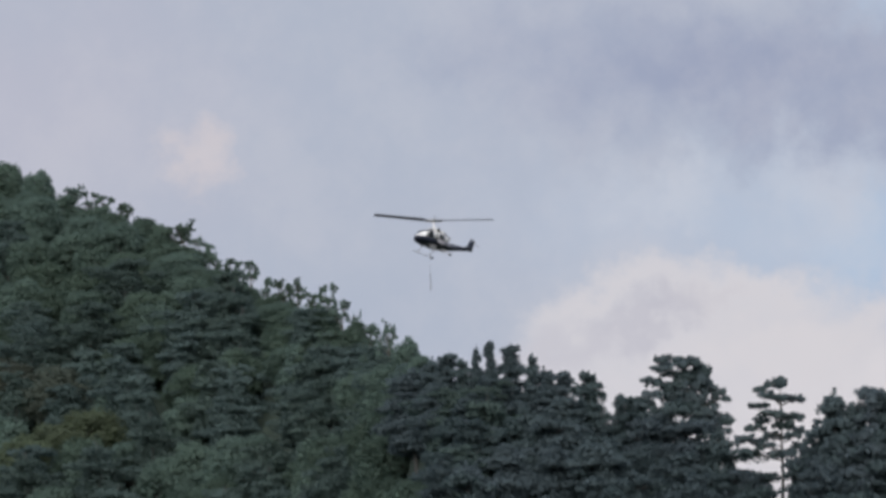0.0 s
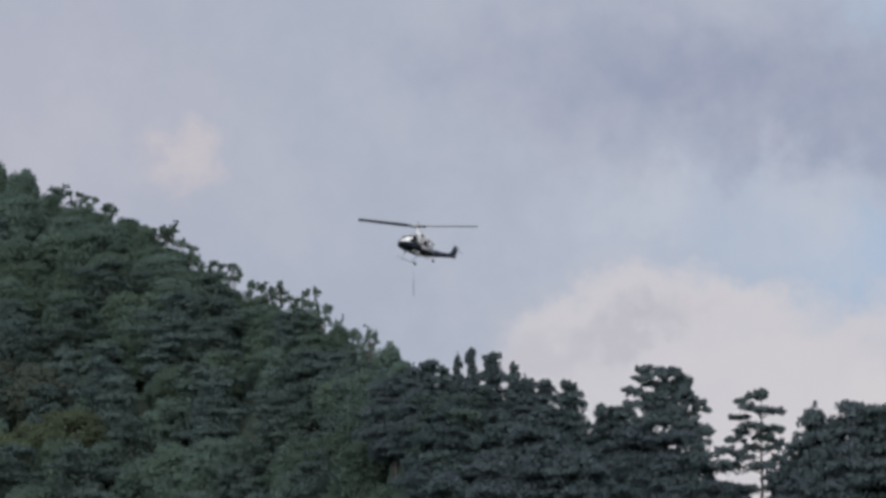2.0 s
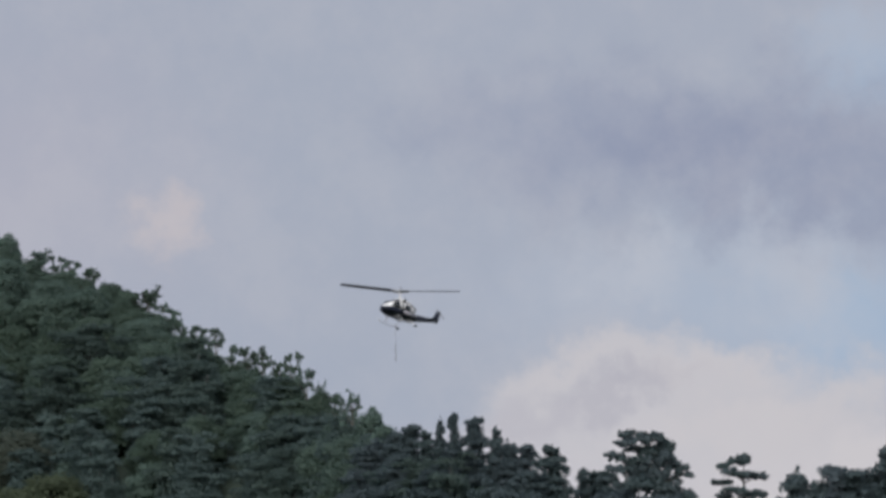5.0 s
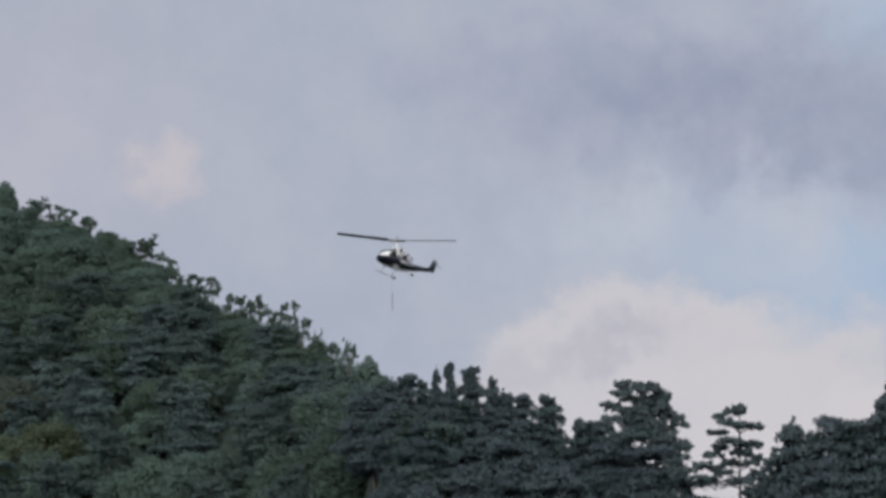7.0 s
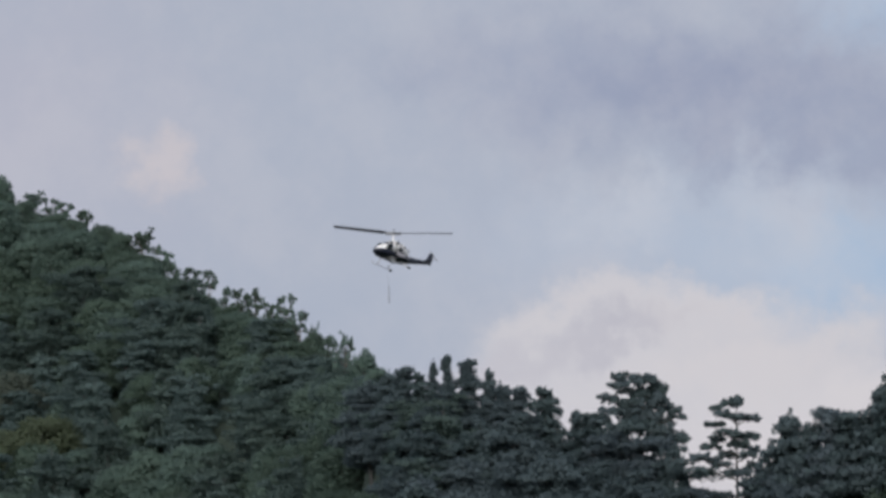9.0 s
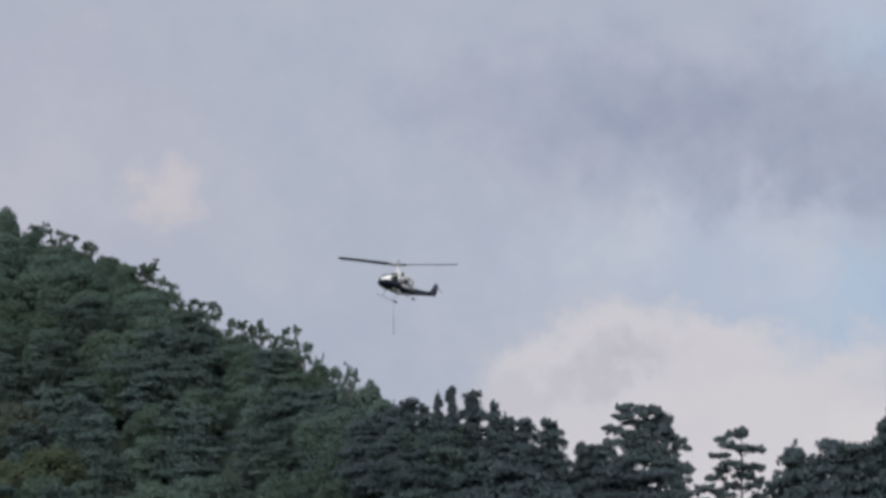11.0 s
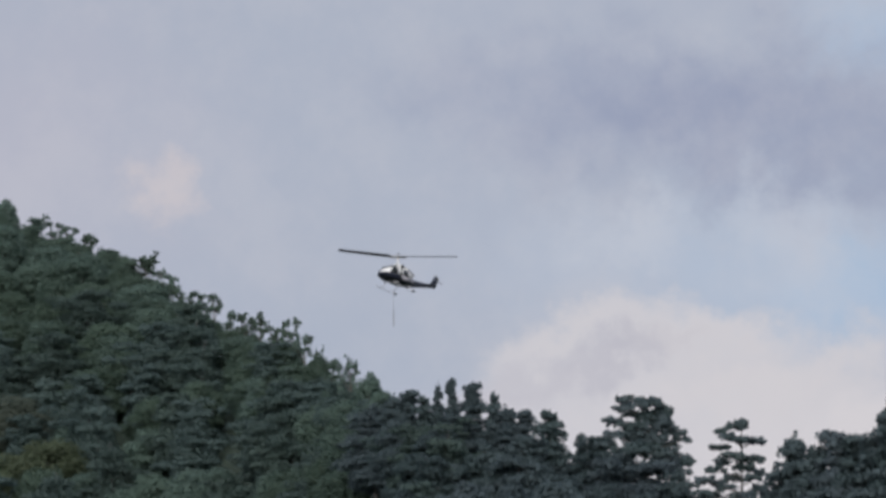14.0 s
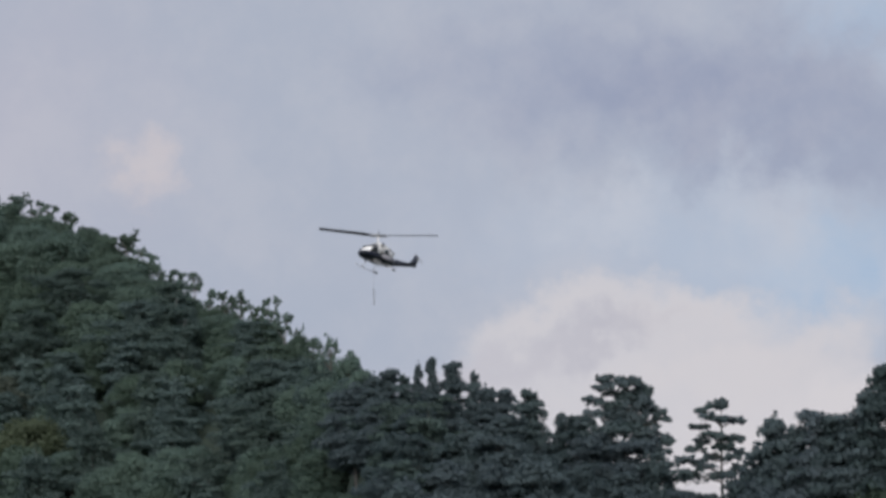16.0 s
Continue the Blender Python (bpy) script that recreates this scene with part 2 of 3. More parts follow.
def filling(shape, rng, line, low, high, reach, count, size):
    """Loose inner twigs of a crown: sprays strewn round the trunk between two heights, out to reach(share of the height)."""
    z = low + (high - low) * rng.random(count)
    a = 2 * pi * rng.random(count)
    r = np.array([reach((q - low) / (high - low)) for q in z]) * (0.5 + 0.5 * rng.random(count) ** 0.5)
    mid = np.array([on_line(line, min(q, line[-1][2])) for q in z])
    p = np.stack([mid[:, 0] + np.cos(a) * r, mid[:, 1] + np.sin(a) * r, z], 1)
    out = np.stack([np.cos(a), np.sin(a), 0.3 + 0 * a], 1) + rng.normal(scale=0.5, size=(count, 3))
    out /= np.linalg.norm(out, axis=1)[:, None]
    nor = rng.normal(size=(count, 3)) + np.array([0, 0, 0.5])
    side = np.cross(out, nor)
    side /= np.linalg.norm(side, axis=1)[:, None] + 1e-6
    ln = size * (0.7 + 0.6 * rng.random(count))[:, None]
    soft_n = np.stack([0.6 * np.cos(a), 0.6 * np.sin(a), 0.7 + 0 * a], 1) + rng.normal(scale=0.15, size=(count, 3))
    soft_n /= np.linalg.norm(soft_n, axis=1)[:, None]
    side = np.where((np.cross(out, side) * soft_n).sum(1)[:, None] < 0, -side, side)
    verts = np.stack([p + out * ln * 0.5, p - out * ln * 0.4 + side * ln * 0.45, p - out * ln * 0.4 - side * ln * 0.45], 1).reshape(-1, 3)
    shape.add(verts, [(3 * i, 3 * i + 1, 3 * i + 2) for i in range(count)], np.repeat(soft_n, 3, 0))


def trunk_line(rng, height, lean, wander, steps=9):
    pts, x, y = [], 0.0, 0.0
    dx, dy = rng.normal(scale=lean, size=2)
    for i in range(steps):
        k = i / (steps - 1)
        pts.append((x + dx * k * height, y + dy * k * height, k * height - (0.5 if i == 0 else 0)))
        x += rng.normal(scale=wander)
        y += rng.normal(scale=wander)
    return pts


def on_line(pts, z):
    zs = [p[2] for p in pts]
    return np.array([np.interp(z, zs, [p[i] for p in pts]) for i in (0, 1)] + [z])


SIZE = {}


def pine(name, seed, height, width, bare, needles, label, density=1.0, pads_each=(3, 5), upright=0.0, taper=1.7, tuft=1.0, pad=0.46, tier=1.0, puff=0.2, fill=22):
    """A red pine: bent trunk, limbs in loose whorls, flat pads of needles with gaps between them."""
    rng = np.random.default_rng(seed)
    thing = tagged(new(name), label, "tree", "trees of the hillside forest")
    line = trunk_line(rng, height, 0.02, 0.05)
    s = Shape()
    tube(s, line, [0.17 * height / 10 * (1 - 0.88 * i / 8) + 0.012 for i in range(9)], 8)
    part("trunk", s, BARK, thing)
    limbs, crown = Shape(), Shape()
    z, turn = bare * height, rng.random() * 6
    while z < height * 0.97:
        k = (z / height - bare) / (1 - bare)
        reach = width / 2 * (1.0 - (0.72 if taper > 1.2 else 0.9) * k ** taper) * (0.72 + 0.28 * min(1, k * 4))
        for j in range(rng.integers(*pads_each)):
            turn += 2.4 + rng.normal(scale=0.35)
            ln = reach * (0.55 + 0.55 * rng.random())
            base = on_line(line, min(z + rng.normal(scale=0.022) * height, height * 0.95))
            tip = base + np.array([cos(turn) * ln, sin(turn) * ln, ln * (0.10 + 0.22 * rng.random())])
            mid = (base + tip) / 2 + np.array([0, 0, -0.06 * ln])
            tube(limbs, [tuple(base), tuple(mid), tuple(tip)], [0.055, 0.04, 0.015], 5, False)
            pr = 0.52 * ln + pad
            heart = base * 0.30 + tip * 0.70 + np.array([0, 0, 0.05])
            for lump in range(3):
                q = heart + rng.normal(size=3) * np.array([0.60, 0.60, 0.13]) * pr
                pl = tuft * pr * (0.42 + 0.48 * rng.random())
                sprays(crown, rng, q, (pl, pl, 0.24 + 0.4 * upright * tuft + puff * pl), int(104 * density * (0.25 + 0.9 * pl * pl)), 0.28,
                       0.1 + 0.9 * upright, -0.25, 0.62)
        z += height * tier * (0.100 + 0.050 * rng.random()) * (1.2 - 0.45 * k)
    filling(crown, rng, line, bare * height, height * 0.9, lambda k: width * 0.44 * (1 - 0.8 * k ** taper), int(1.6 * fill * width * height), 0.34)
    for lump in range(3):
        q = on_line(line, height * (0.97 - 0.035 * lump)) + rng.normal(size=3) * np.array([0.16, 0.16, 0.05]) * (1 + lump)
        sprays(crown, rng, q, (0.10 + 0.12 * lump, 0.10 + 0.12 * lump, 0.38), int((7 + 7 * lump) * density), 0.30, 0.9)
    SIZE[thing] = height * 0.97 + 0.15
    tagged(part("branching", limbs, BARK, thing), kind="stuff")
    tagged(part("crown", crown, needles, thing), kind="stuff")
    return thing


def broadleaf(name, seed, height, width, leaves, label, lobes=30, sparse=1.0, low=0.32):
    """A broad-leaved tree: forked trunk, rising limbs, a crown of uneven lobes of leaf sprays."""
    rng = np.random.default_rng(seed)
    thing = tagged(new(name), label, "tree", "trees of the hillside forest")
    line = trunk_line(rng, height * 0.8, 0.04, 0.08)
    s = Shape()
    tube(s, line, [0.14 * height / 8 * (1 - 0.8 * i / 8) + 0.012 for i in range(9)], 8)
    part("trunk", s, PALE_BARK, thing)
    limbs, crown = Shape(), Shape()
    for j in range(lobes):
        k = (j + 0.5) / lobes
        turn = j * 2.4 + rng.normal(scale=0.4)
        z = height * (low + (0.93 - low) * k + rng.normal(scale=0.03))
        ln = width / 2 * sin(pi * (0.18 + 0.78 * k)) ** 0.7 * (0.45 + 0.5 * rng.random())
        base = on_line(line, min(z * 0.72, height * 0.78))
        tip = np.array([base[0] + cos(turn) * ln, base[1] + sin(turn) * ln, z])
        tube(limbs, [tuple(base), tuple((base + tip) / 2 + np.array([0, 0, 0.1])), tuple(tip)], [0.06, 0.04, 0.012], 5, False)
        pr = width * (0.12 + 0.09 * rng.random())
        sprays(crown, rng, tip, (pr, pr, pr * (0.65 + 0.25 * rng.random())), int(190 * sparse * (0.3 + pr * pr)), 0.25, 0.25, -0.5, 0.55, 0.4)
        SIZE[thing] = max(SIZE.get(thing, 0), z + pr * 1.05)
    filling(crown, rng, line, low * height * 0.8, height * 0.92, lambda k: width * 0.50 * sin(pi * (0.2 + 0.72 * k)) ** 0.7, int(52 * width * height), 0.31)
    tagged(part("branching", limbs, PALE_BARK, thing), kind="stuff")
    tagged(part("crown", crown, leaves, thing), kind="stuff")
    return thing


def ragged_tree(name, seed, height, width, leaves, label):
    """A thin, wind-worn tree of the crest: a forked trunk and steep limbs with small uneven clumps of leaves and open gaps."""
    rng = np.random.default_rng(seed)
    thing = tagged(new(name), label, "tree", "trees of the hillside forest")
    line = trunk_line(rng, height * 0.80, 0.03, 0.07)
    s = Shape()
    tube(s, line, [0.10 * (1 - 0.8 * i / 8) + 0.02 for i in range(9)], 7)
    part("trunk", s, PALE_BARK, thing)
    limbs, crown = Shape(), Shape()
    count = int(rng.integers(7, 10))
    turn = rng.random() * 6
    for j in range(count):
        turn += 2.4 + rng.normal(scale=0.4)
        base = on_line(line, height * (0.40 + 0.36 * j / count))
        rise = height * (0.14 + 0.16 * rng.random())
        out = width / 2 * (0.30 + 0.75 * rng.random()) * (1.0 - 0.4 * j / count)
        tip = base + np.array([cos(turn) * out, sin(turn) * out, rise])
        if tip[2] > height * 0.99:
            tip[2] = height * (0.90 + 0.09 * rng.random())
        mid = base * 0.5 + tip * 0.5 + np.array([cos(turn), sin(turn), -0.4]) * 0.14 * out
        tube(limbs, [tuple(base), tuple(mid), tuple(tip)], [0.055, 0.04, 0.014], 5, False)
        for c in range(int(rng.integers(6, 10))):
            u = 0.35 + 0.65 * rng.random()
            q = (mid * (1 - u) + tip * u) + rng.normal(size=3) * np.array([0.30, 0.30, 0.20])
            tube(limbs, [tuple(mid * (1 - u) + tip * u), tuple(q)], [0.02, 0.01], 4, False)
            wide, tall = 0.13 + 0.28 * rng.random(), 0.13 + 0.34 * rng.random()
            sprays(crown, rng, q, (wide, wide, tall), int(15 + 110 * wide * tall), 0.24, 0.5, -0.8, 0.2, 0.6)
            SIZE[thing] = max(SIZE.get(thing, 0), q[2] + tall)
    tagged(part("branching", limbs, PALE_BARK, thing), kind="stuff")
    tagged(part("crown", crown, leaves, thing), kind="stuff")
    return thing


# ---------------------------------------------------------------- the mountain
# bearing (x over y), distance of the crest, height of the crest
CREST = [(-0.16, 600, 168), (-0.1229, 560, 155.4), (-0.1089, 550, 151.0), (-0.0739, 525, 137.5), (-0.0530, 493, 122.9),
         (-0.0308, 450, 107.0), (-0.0200, 402, 95.0), (-0.0115, 356, 82.0), (0.0158, 343, 75.0), (0.0430, 334, 67.5), (0.0702, 327, 63.4),
         (0.1111, 315, 62.1), (0.16, 310, 66)]
STEEP = 0.72                   # rise of the mountainside for each metre of plan
CB, CD, CZ = zip(*CREST)
# bearing and slope of sight of the line of treetops against the sky
TOPS = [(-0.1234, 0.2905), (-0.1093, 0.2857), (-0.0882, 0.2775), (-0.0742, 0.2710), (-0.0643, 0.2631), (-0.0532, 0.2573),
        (-0.0393, 0.2538), (-0.0323, 0.2467), (-0.0185, 0.2410), (-0.0116, 0.2352), (0.0022, 0.2362), (0.0160, 0.2325),
        (0.0297, 0.2261), (0.0379, 0.2226), (0.0611, 0.2156), (0.0846, 0.2240), (0.1122, 0.2311)]
TB, TS = zip(*TOPS)


def ground_z(x, y):
    if y < 60:
        return 0.0
    b = x / y
    d, top = np.interp(b, CB, CD), np.interp(b, CB, CZ)
    foot = d - top / STEEP
    if y <= foot:
        return 0.0
    bumps = 1.3 * noise.noise(Vector((x * 0.045, y * 0.045, 0.3))) + 0.4 * noise.noise(Vector((x * 0.2, y * 0.2, 7.0)))
    if y <= d:
        k = (y - foot) / (d - foot)
        return top * k + bumps * min(1.0, k * 5) * min(1.0, (1 - k) * 6)
    return max(top - (y - d) * 0.32, 18.0)


def spread(lo, hi, near_lo, near_hi, fine):
    """Grid lines, fine between near_lo and near_hi and wider outside."""
    left, step, at = [], fine, near_lo
    while at > lo:
        step *= 1.6
        at = max(at - step, lo)
        left.append(at)
    right, step, at = [], fine, near_hi
    while at < hi:
        step *= 1.6
        at = min(at + step, hi)
        right.append(at)
    return left[::-1] + list(np.arange(near_lo, near_hi + 0.01, fine)) + right


gx, gy = spread(-4500, 4500, -96, 72, 2.0), spread(-4500, 4500, 180, 620, 2.5)
land = Shape()
land.add([(x, y, ground_z(x, y)) for y in gy for x in gx],
         [(j * len(gx) + i, j * len(gx) + i + 1, (j + 1) * len(gx) + i + 1, (j + 1) * len(gx) + i)
          for j in range(len(gy) - 1) for i in range(len(gx) - 1)])
tagged(new("ground", land.mesh("ground", FLOOR)), "forest floor of a steep wooded mountainside above a flat valley", "ground", kind="structure")

# ---------------------------------------------------------------- helicopter
def loft(shape, rings, sides=20, power=2.5):
    """A body through rings (x, centre z, half width, half height), rounded like a soft box."""
    verts, faces = [], []
    for x, cz, hw, hh in rings:
        for k in range(sides):
            a = 2 * pi * k / sides
            c, s = cos(a), sin(a)
            verts.append((x, math.copysign(abs(c) ** (2 / power), c) * hw, cz + math.copysign(abs(s) ** (2 / power), s) * hh))
    for i in range(len(rings) - 1):
        for k in range(sides):
            a, b = i * sides + k, i * sides + (k + 1) % sides
            faces.append((a, a + sides, b + sides, b))
    faces.append(tuple(range(sides)))
    faces.append(tuple(range((len(rings) - 1) * sides, len(rings) * sides))[::-1])
    shape.add(verts, faces)


def box(shape, lo, hi):
    (a, b, c), (d, e, f) = lo, hi
    shape.add([(a, b, c), (d, b, c), (d, e, c), (a, e, c), (a, b, f), (d, b, f), (d, e, f), (a, e, f)],
              [(3, 2, 1, 0), (4, 5, 6, 7), (0, 1, 5, 4), (1, 2, 6, 5), (2, 3, 7, 6), (3, 0, 4, 7)])


def slab(shape, outline, y0, y1):
    """A flat plate in the plane of x and z with thickness from y0 to y1."""
    n = len(outline)
    shape.add([(x, y0, z) for x, z in outline] + [(x, y1, z) for x, z in outline],
              [tuple(range(n)), tuple(range(n, 2 * n))[::-1]] + [(i, i + n, (i + 1) % n + n, (i + 1) % n) for i in range(n)])


def skin(shape, columns, side):
    """A thin plate that follows the curved side of the cabin: columns are (x, outer half width, lower z, upper z)."""
    verts, n = [], len(columns)
    for depth in (0.0, 0.10):
        verts += [(x, side * (w - depth), lo) for x, w, lo, hi in columns] + [(x, side * (w - depth), hi) for x, w, lo, hi in columns]
    faces = []
    for i in range(n - 1):
        faces += [(i, i + 1, n + i + 1, n + i), (2 * n + i, 3 * n + i, 3 * n + i + 1, 2 * n + i + 1),
                  (i, 2 * n + i, 2 * n + i + 1, i + 1), (n + i, n + i + 1, 3 * n + i + 1, 3 * n + i)]
    faces += [(0, n, 3 * n, 2 * n), (n - 1, 3 * n - 1, 4 * n - 1, 2 * n - 1)]
    shape.add(verts, faces)


def helicopter():
    """Two-bladed utility helicopter. Nose towards +x, rotor mast over the origin, z from the belly."""
    h = tagged(new("helicopter"), "navy and white two-bladed utility helicopter hovering with a hanging line", "helicopter")
    s = Shape()
    loft(s, [(3.9, 1.02, 0.12, 0.09), (3.75, 1.00, 0.45, 0.20), (3.3, 0.96, 0.80, 0.33), (2.6, 0.95, 1.02, 0.41), (1.6, 0.95, 1.14, 0.45),
             (0.0, 0.96, 1.18, 0.45), (-1.4, 0.98, 1.16, 0.44), (-2.3, 1.02, 0.93, 0.42), (-2.9, 1.08, 0.62, 0.40)])
    part("lower_fuselage", s, NAVY, h, "dark navy lower fuselage")
    s = Shape()
    loft(s, [(3.25, 1.16, 0.60, 0.12), (2.75, 1.38, 0.92, 0.34), (2.1, 1.62, 1.10, 0.55), (1.4, 1.72, 1.18, 0.62), (0.0, 1.72, 1.22, 0.62),
             (-1.4, 1.68, 1.16, 0.58), (-2.2, 1.55, 0.85, 0.42), (-2.6, 1.42, 0.5, 0.28)])
    part("cabin", s, WHITE, h, "white upper cabin")
    for side in (-1, 1):
        s = Shape()
        slab(s, [(2.98, 1.16), (2.6, 1.22), (2.35, 1.62), (2.5, 1.66), (2.83, 1.52)], side * 0.12, side * 0.88)
        part("windscreen", s, GLASS, h, "dark windscreen pane")
        s = Shape()
        skin(s, [(2.80, 0.92, 1.30, 1.55), (2.40, 1.07, 1.27, 1.88), (2.05, 1.16, 1.26, 2.00), (1.85, 1.20, 1.26, 2.00)], side)
        part("cockpit_window", s, GLASS, h, "dark cockpit door window")
        s = Shape()
        slab(s, [(0.50, 1.34), (-0.55, 1.34), (-0.55, 1.94), (0.50, 1.94)], side * 1.17, side * 1.245)
        part("cabin_window", s, GLASS, h, "dark sliding door window")
    s = Shape()
    loft(s, [(1.3, 2.35, 0.35, 0.12), (0.9, 2.48, 0.62, 0.26), (0.0, 2.58, 0.70, 0.36), (-1.2, 2.50, 0.68, 0.40), (-2.2, 2.30, 0.52, 0.34), (-2.9, 2.12, 0.36, 0.24)])
    part("engine_cowling", s, WHITE, h, "white engine cowling")
    s = Shape()
    tube(s, [(-2.6, 0, 2.2), (-3.0, 0, 2.25), (-3.35, 0, 2.38)], [0.26, 0.24, 0.25], 12)
    part("exhaust", s, STEEL, h, "sooty metal exhaust pipe")
    s = Shape()
    loft(s, [(-2.3, 1.12, 0.62, 0.52), (-3.4, 1.30, 0.46, 0.45), (-5.2, 1.58, 0.31, 0.33), (-7.2, 1.90, 0.21, 0.25), (-8.1, 2.04, 0.16, 0.20)], 14)
    boom = part("tail_boom", s, NAVY, h, "dark navy tail boom")
    s = Shape()
    slab(s, [(-7.15, 1.98), (-8.35, 1.80), (-8.85, 2.60), (-9.15, 3.35), (-8.50, 3.38), (-8.0, 2.75)], -0.13, 0.13)
    part("tail_fin", s, NAVY, boom)
    for side in (-1, 1):
        s = Shape()
        box(s, (-6.5, side * 0.2 if side > 0 else -1.4, 1.70), (-5.85, 1.4 if side > 0 else -0.2, 1.76))
        part("stabiliser", s, NAVY, boom)
    s = Shape()
    tube(s, [(-8.72, 0.12, 3.02), (-8.72, 0.42, 3.02)], [0.07, 0.06], 8)
    for k in (0, 1):
        a = 0.5 + pi * k
        d = Vector((cos(a), 0, sin(a)))
        tube(s, [(-8.72, 0.36, 3.02), tuple(Vector((-8.72, 0.36, 3.02)) + d * 0.5), tuple(Vector((-8.72, 0.36, 3.02)) + d * 0.95)], [0.03, 0.06, 0.05], 6, True, 0.3)
    part("tail_rotor", s, PALE_BLADE, boom, "thin pale grey tail rotor")
    for side in (-1, 1):
        s = Shape()
        loft(s, [(2.38, 1.98, 0.18, 0.08), (2.12, 2.13, 0.46, 0.14), (1.50, 2.34, 0.49, 0.14), (1.15, 2.42, 0.26, 0.08)], 12)
        s.v[0][:, 1] += side * 0.52
        part("roof_window", s, GLASS, h, "dark tinted roof window")
        s = Shape()
        slab(s, [(0.35, 2.42), (-0.25, 2.42), (-0.30, 2.72), (0.25, 2.72)], side * 0.60, side * 0.74)
        part("air_intake", s, RUBBER, h, "dark engine air intake")
        s = Shape()
        slab(s, [(-1.35, 2.25), (-1.95, 2.20), (-1.95, 2.45), (-1.35, 2.52)], side * 0.52, side * 0.71)
        part("cooling_grille", s, STEEL, h, "grey cooling grille")
        s = Shape()
        slab(s, [(1.06, 0.45), (1.00, 0.45), (1.00, 2.05), (1.06, 2.05)], side * 1.15, side * 1.236)
        part("door_post", s, RUBBER, h)
        s = Shape()
        tube(s, [(3.55, side * 0.3, 0.84), (3.66, side * 0.3, 0.82)], [0.11, 0.09], 10)
        part("headlight", s, STEEL, h, "round landing light")
    for side in (-1, 1):
        s = Shape()
        slab(s, [(1.0, 0.78), (-1.7, 0.76), (-1.9, 1.16), (0.8, 1.20)], side * 1.12, side * 1.215)
        part("body_stripe", s, GREY_PAINT, h, "grey band along the dark fuselage")
    s = Shape()
    loft(s, [(-2.72, 1.19, 0.572, 0.512), (-2.98, 1.232, 0.538, 0.496)], 14)
    part("boom_band", s, PALE_METAL, boom, "pale band round the boom root")
    s = Shape()
    tube(s, [(-1.0, 0, 2.88), (-1.15, 0, 3.15), (-1.2, 0, 3.42)], [0.07, 0.05, 0.025], 7)
    part("antenna", s, RUBBER, h, "dark roof antenna")
    # landing gear
    for side in (-1, 1):
        s = Shape()
        tube(s, [(2.9, side * 1.3, -0.02), (2.55, side * 1.3, -0.20), (2.2, side * 1.3, -0.24), (-1.6, side * 1.3, -0.24), (-1.8, side * 1.3, -0.22)],
             [0.03, 0.035, 0.04, 0.04, 0.03], 8)
        part("skid", s, PALE_METAL, h, "grey tubular landing skid")
        s = Shape()
        tube(s, [(-1.35, side * 1.3, -0.24), (-1.7, side * 1.3, -0.24)], [0.14, 0.14], 8)
        part("skid_shoe", s, RUBBER, h)
    for x in (1.5, -1.0):
        s = Shape()
        tube(s, [(x, -1.3, -0.22), (x, -1.1, 0.15), (x, -0.6, 0.50), (x, 0.6, 0.50), (x, 1.1, 0.15), (x, 1.3, -0.22)], [0.04] * 6, 8)
        part("cross_tube", s, PALE_METAL, h)
    # mast, hub and main rotor
    s = Shape()
    tube(s, [(0, 0, 2.8), (0, 0, 3.3), (0, 0, 3.95)], [0.24, 0.13, 0.11], 10)
    part("mast", s, PALE_METAL, h, "pale grey rotor mast")
    s = Shape()
    tube(s, [(0.0, 0.0, 3.78), (0, 0, 4.02)], [0.30, 0.22], 10)
    tube(s, [(cos(ROTOR), sin(ROTOR), 3.92), (-cos(ROTOR), -sin(ROTOR), 3.92)], [0.16, 0.16], 8)
    for k in (0, 1):
        a = ROTOR + pi / 2 + pi * k
        tube(s, [(0, 0, 4.0), (cos(a) * 0.9, sin(a) * 0.9, 4.05), (cos(a) * 1.25, sin(a) * 1.25, 4.05)], [0.04, 0.05, 0.09], 6)
    part("rotor_hub", s, STEEL, h, "metal rotor head with stabiliser bar")
    for k, mat, lab in ((0, BLADE, "dark grey rotor blade"), (1, BLADE, "dark grey rotor blade")):
        a = ROTOR + pi * k
        out, lead = Vector((cos(a), sin(a), 0.06 + (0.03 if k == 0 else -0.03))), Vector((-sin(a), cos(a), 0))
        verts, faces = [], []
        for r, chord, pitch in ((0.8, 0.32, 16), (1.4, 0.72, 15), (4.0, 0.72, 13), (7.0, 0.72, 10), (7.3, 0.58, 10)):
            c, s_ = cos(radians(pitch)), sin(radians(pitch))
            for u, w in ((0.5, 0.0), (0.25, 0.05), (-0.1, 0.045), (-0.5, 0.0), (-0.1, -0.03), (0.25, -0.035)):
                verts.append(tuple(Vector((0, 0, 3.92)) + out * r + lead * (u * chord * c) + Vector((0, 0, u * chord * s_ + w * 1.4))))
        for i in range(4):
            for j in range(6):
                p0, p1 = i * 6 + j, i * 6 + (j + 1) % 6
                faces.append((p0, p1, p1 + 6, p0 + 6))
        faces += [tuple(range(6))[::-1], tuple(range(24, 30))]
        s = Shape()
        s.add(verts, faces)
        part("rotor_blade", s, mat, h, lab)
    # hook and long line
    s = Shape()
    tube(s, [(1.0, 0, 0.55), (1.0, 0, 0.2)], [0.10, 0.06], 8)
    part("cargo_hook", s, STEEL, h)
    return h


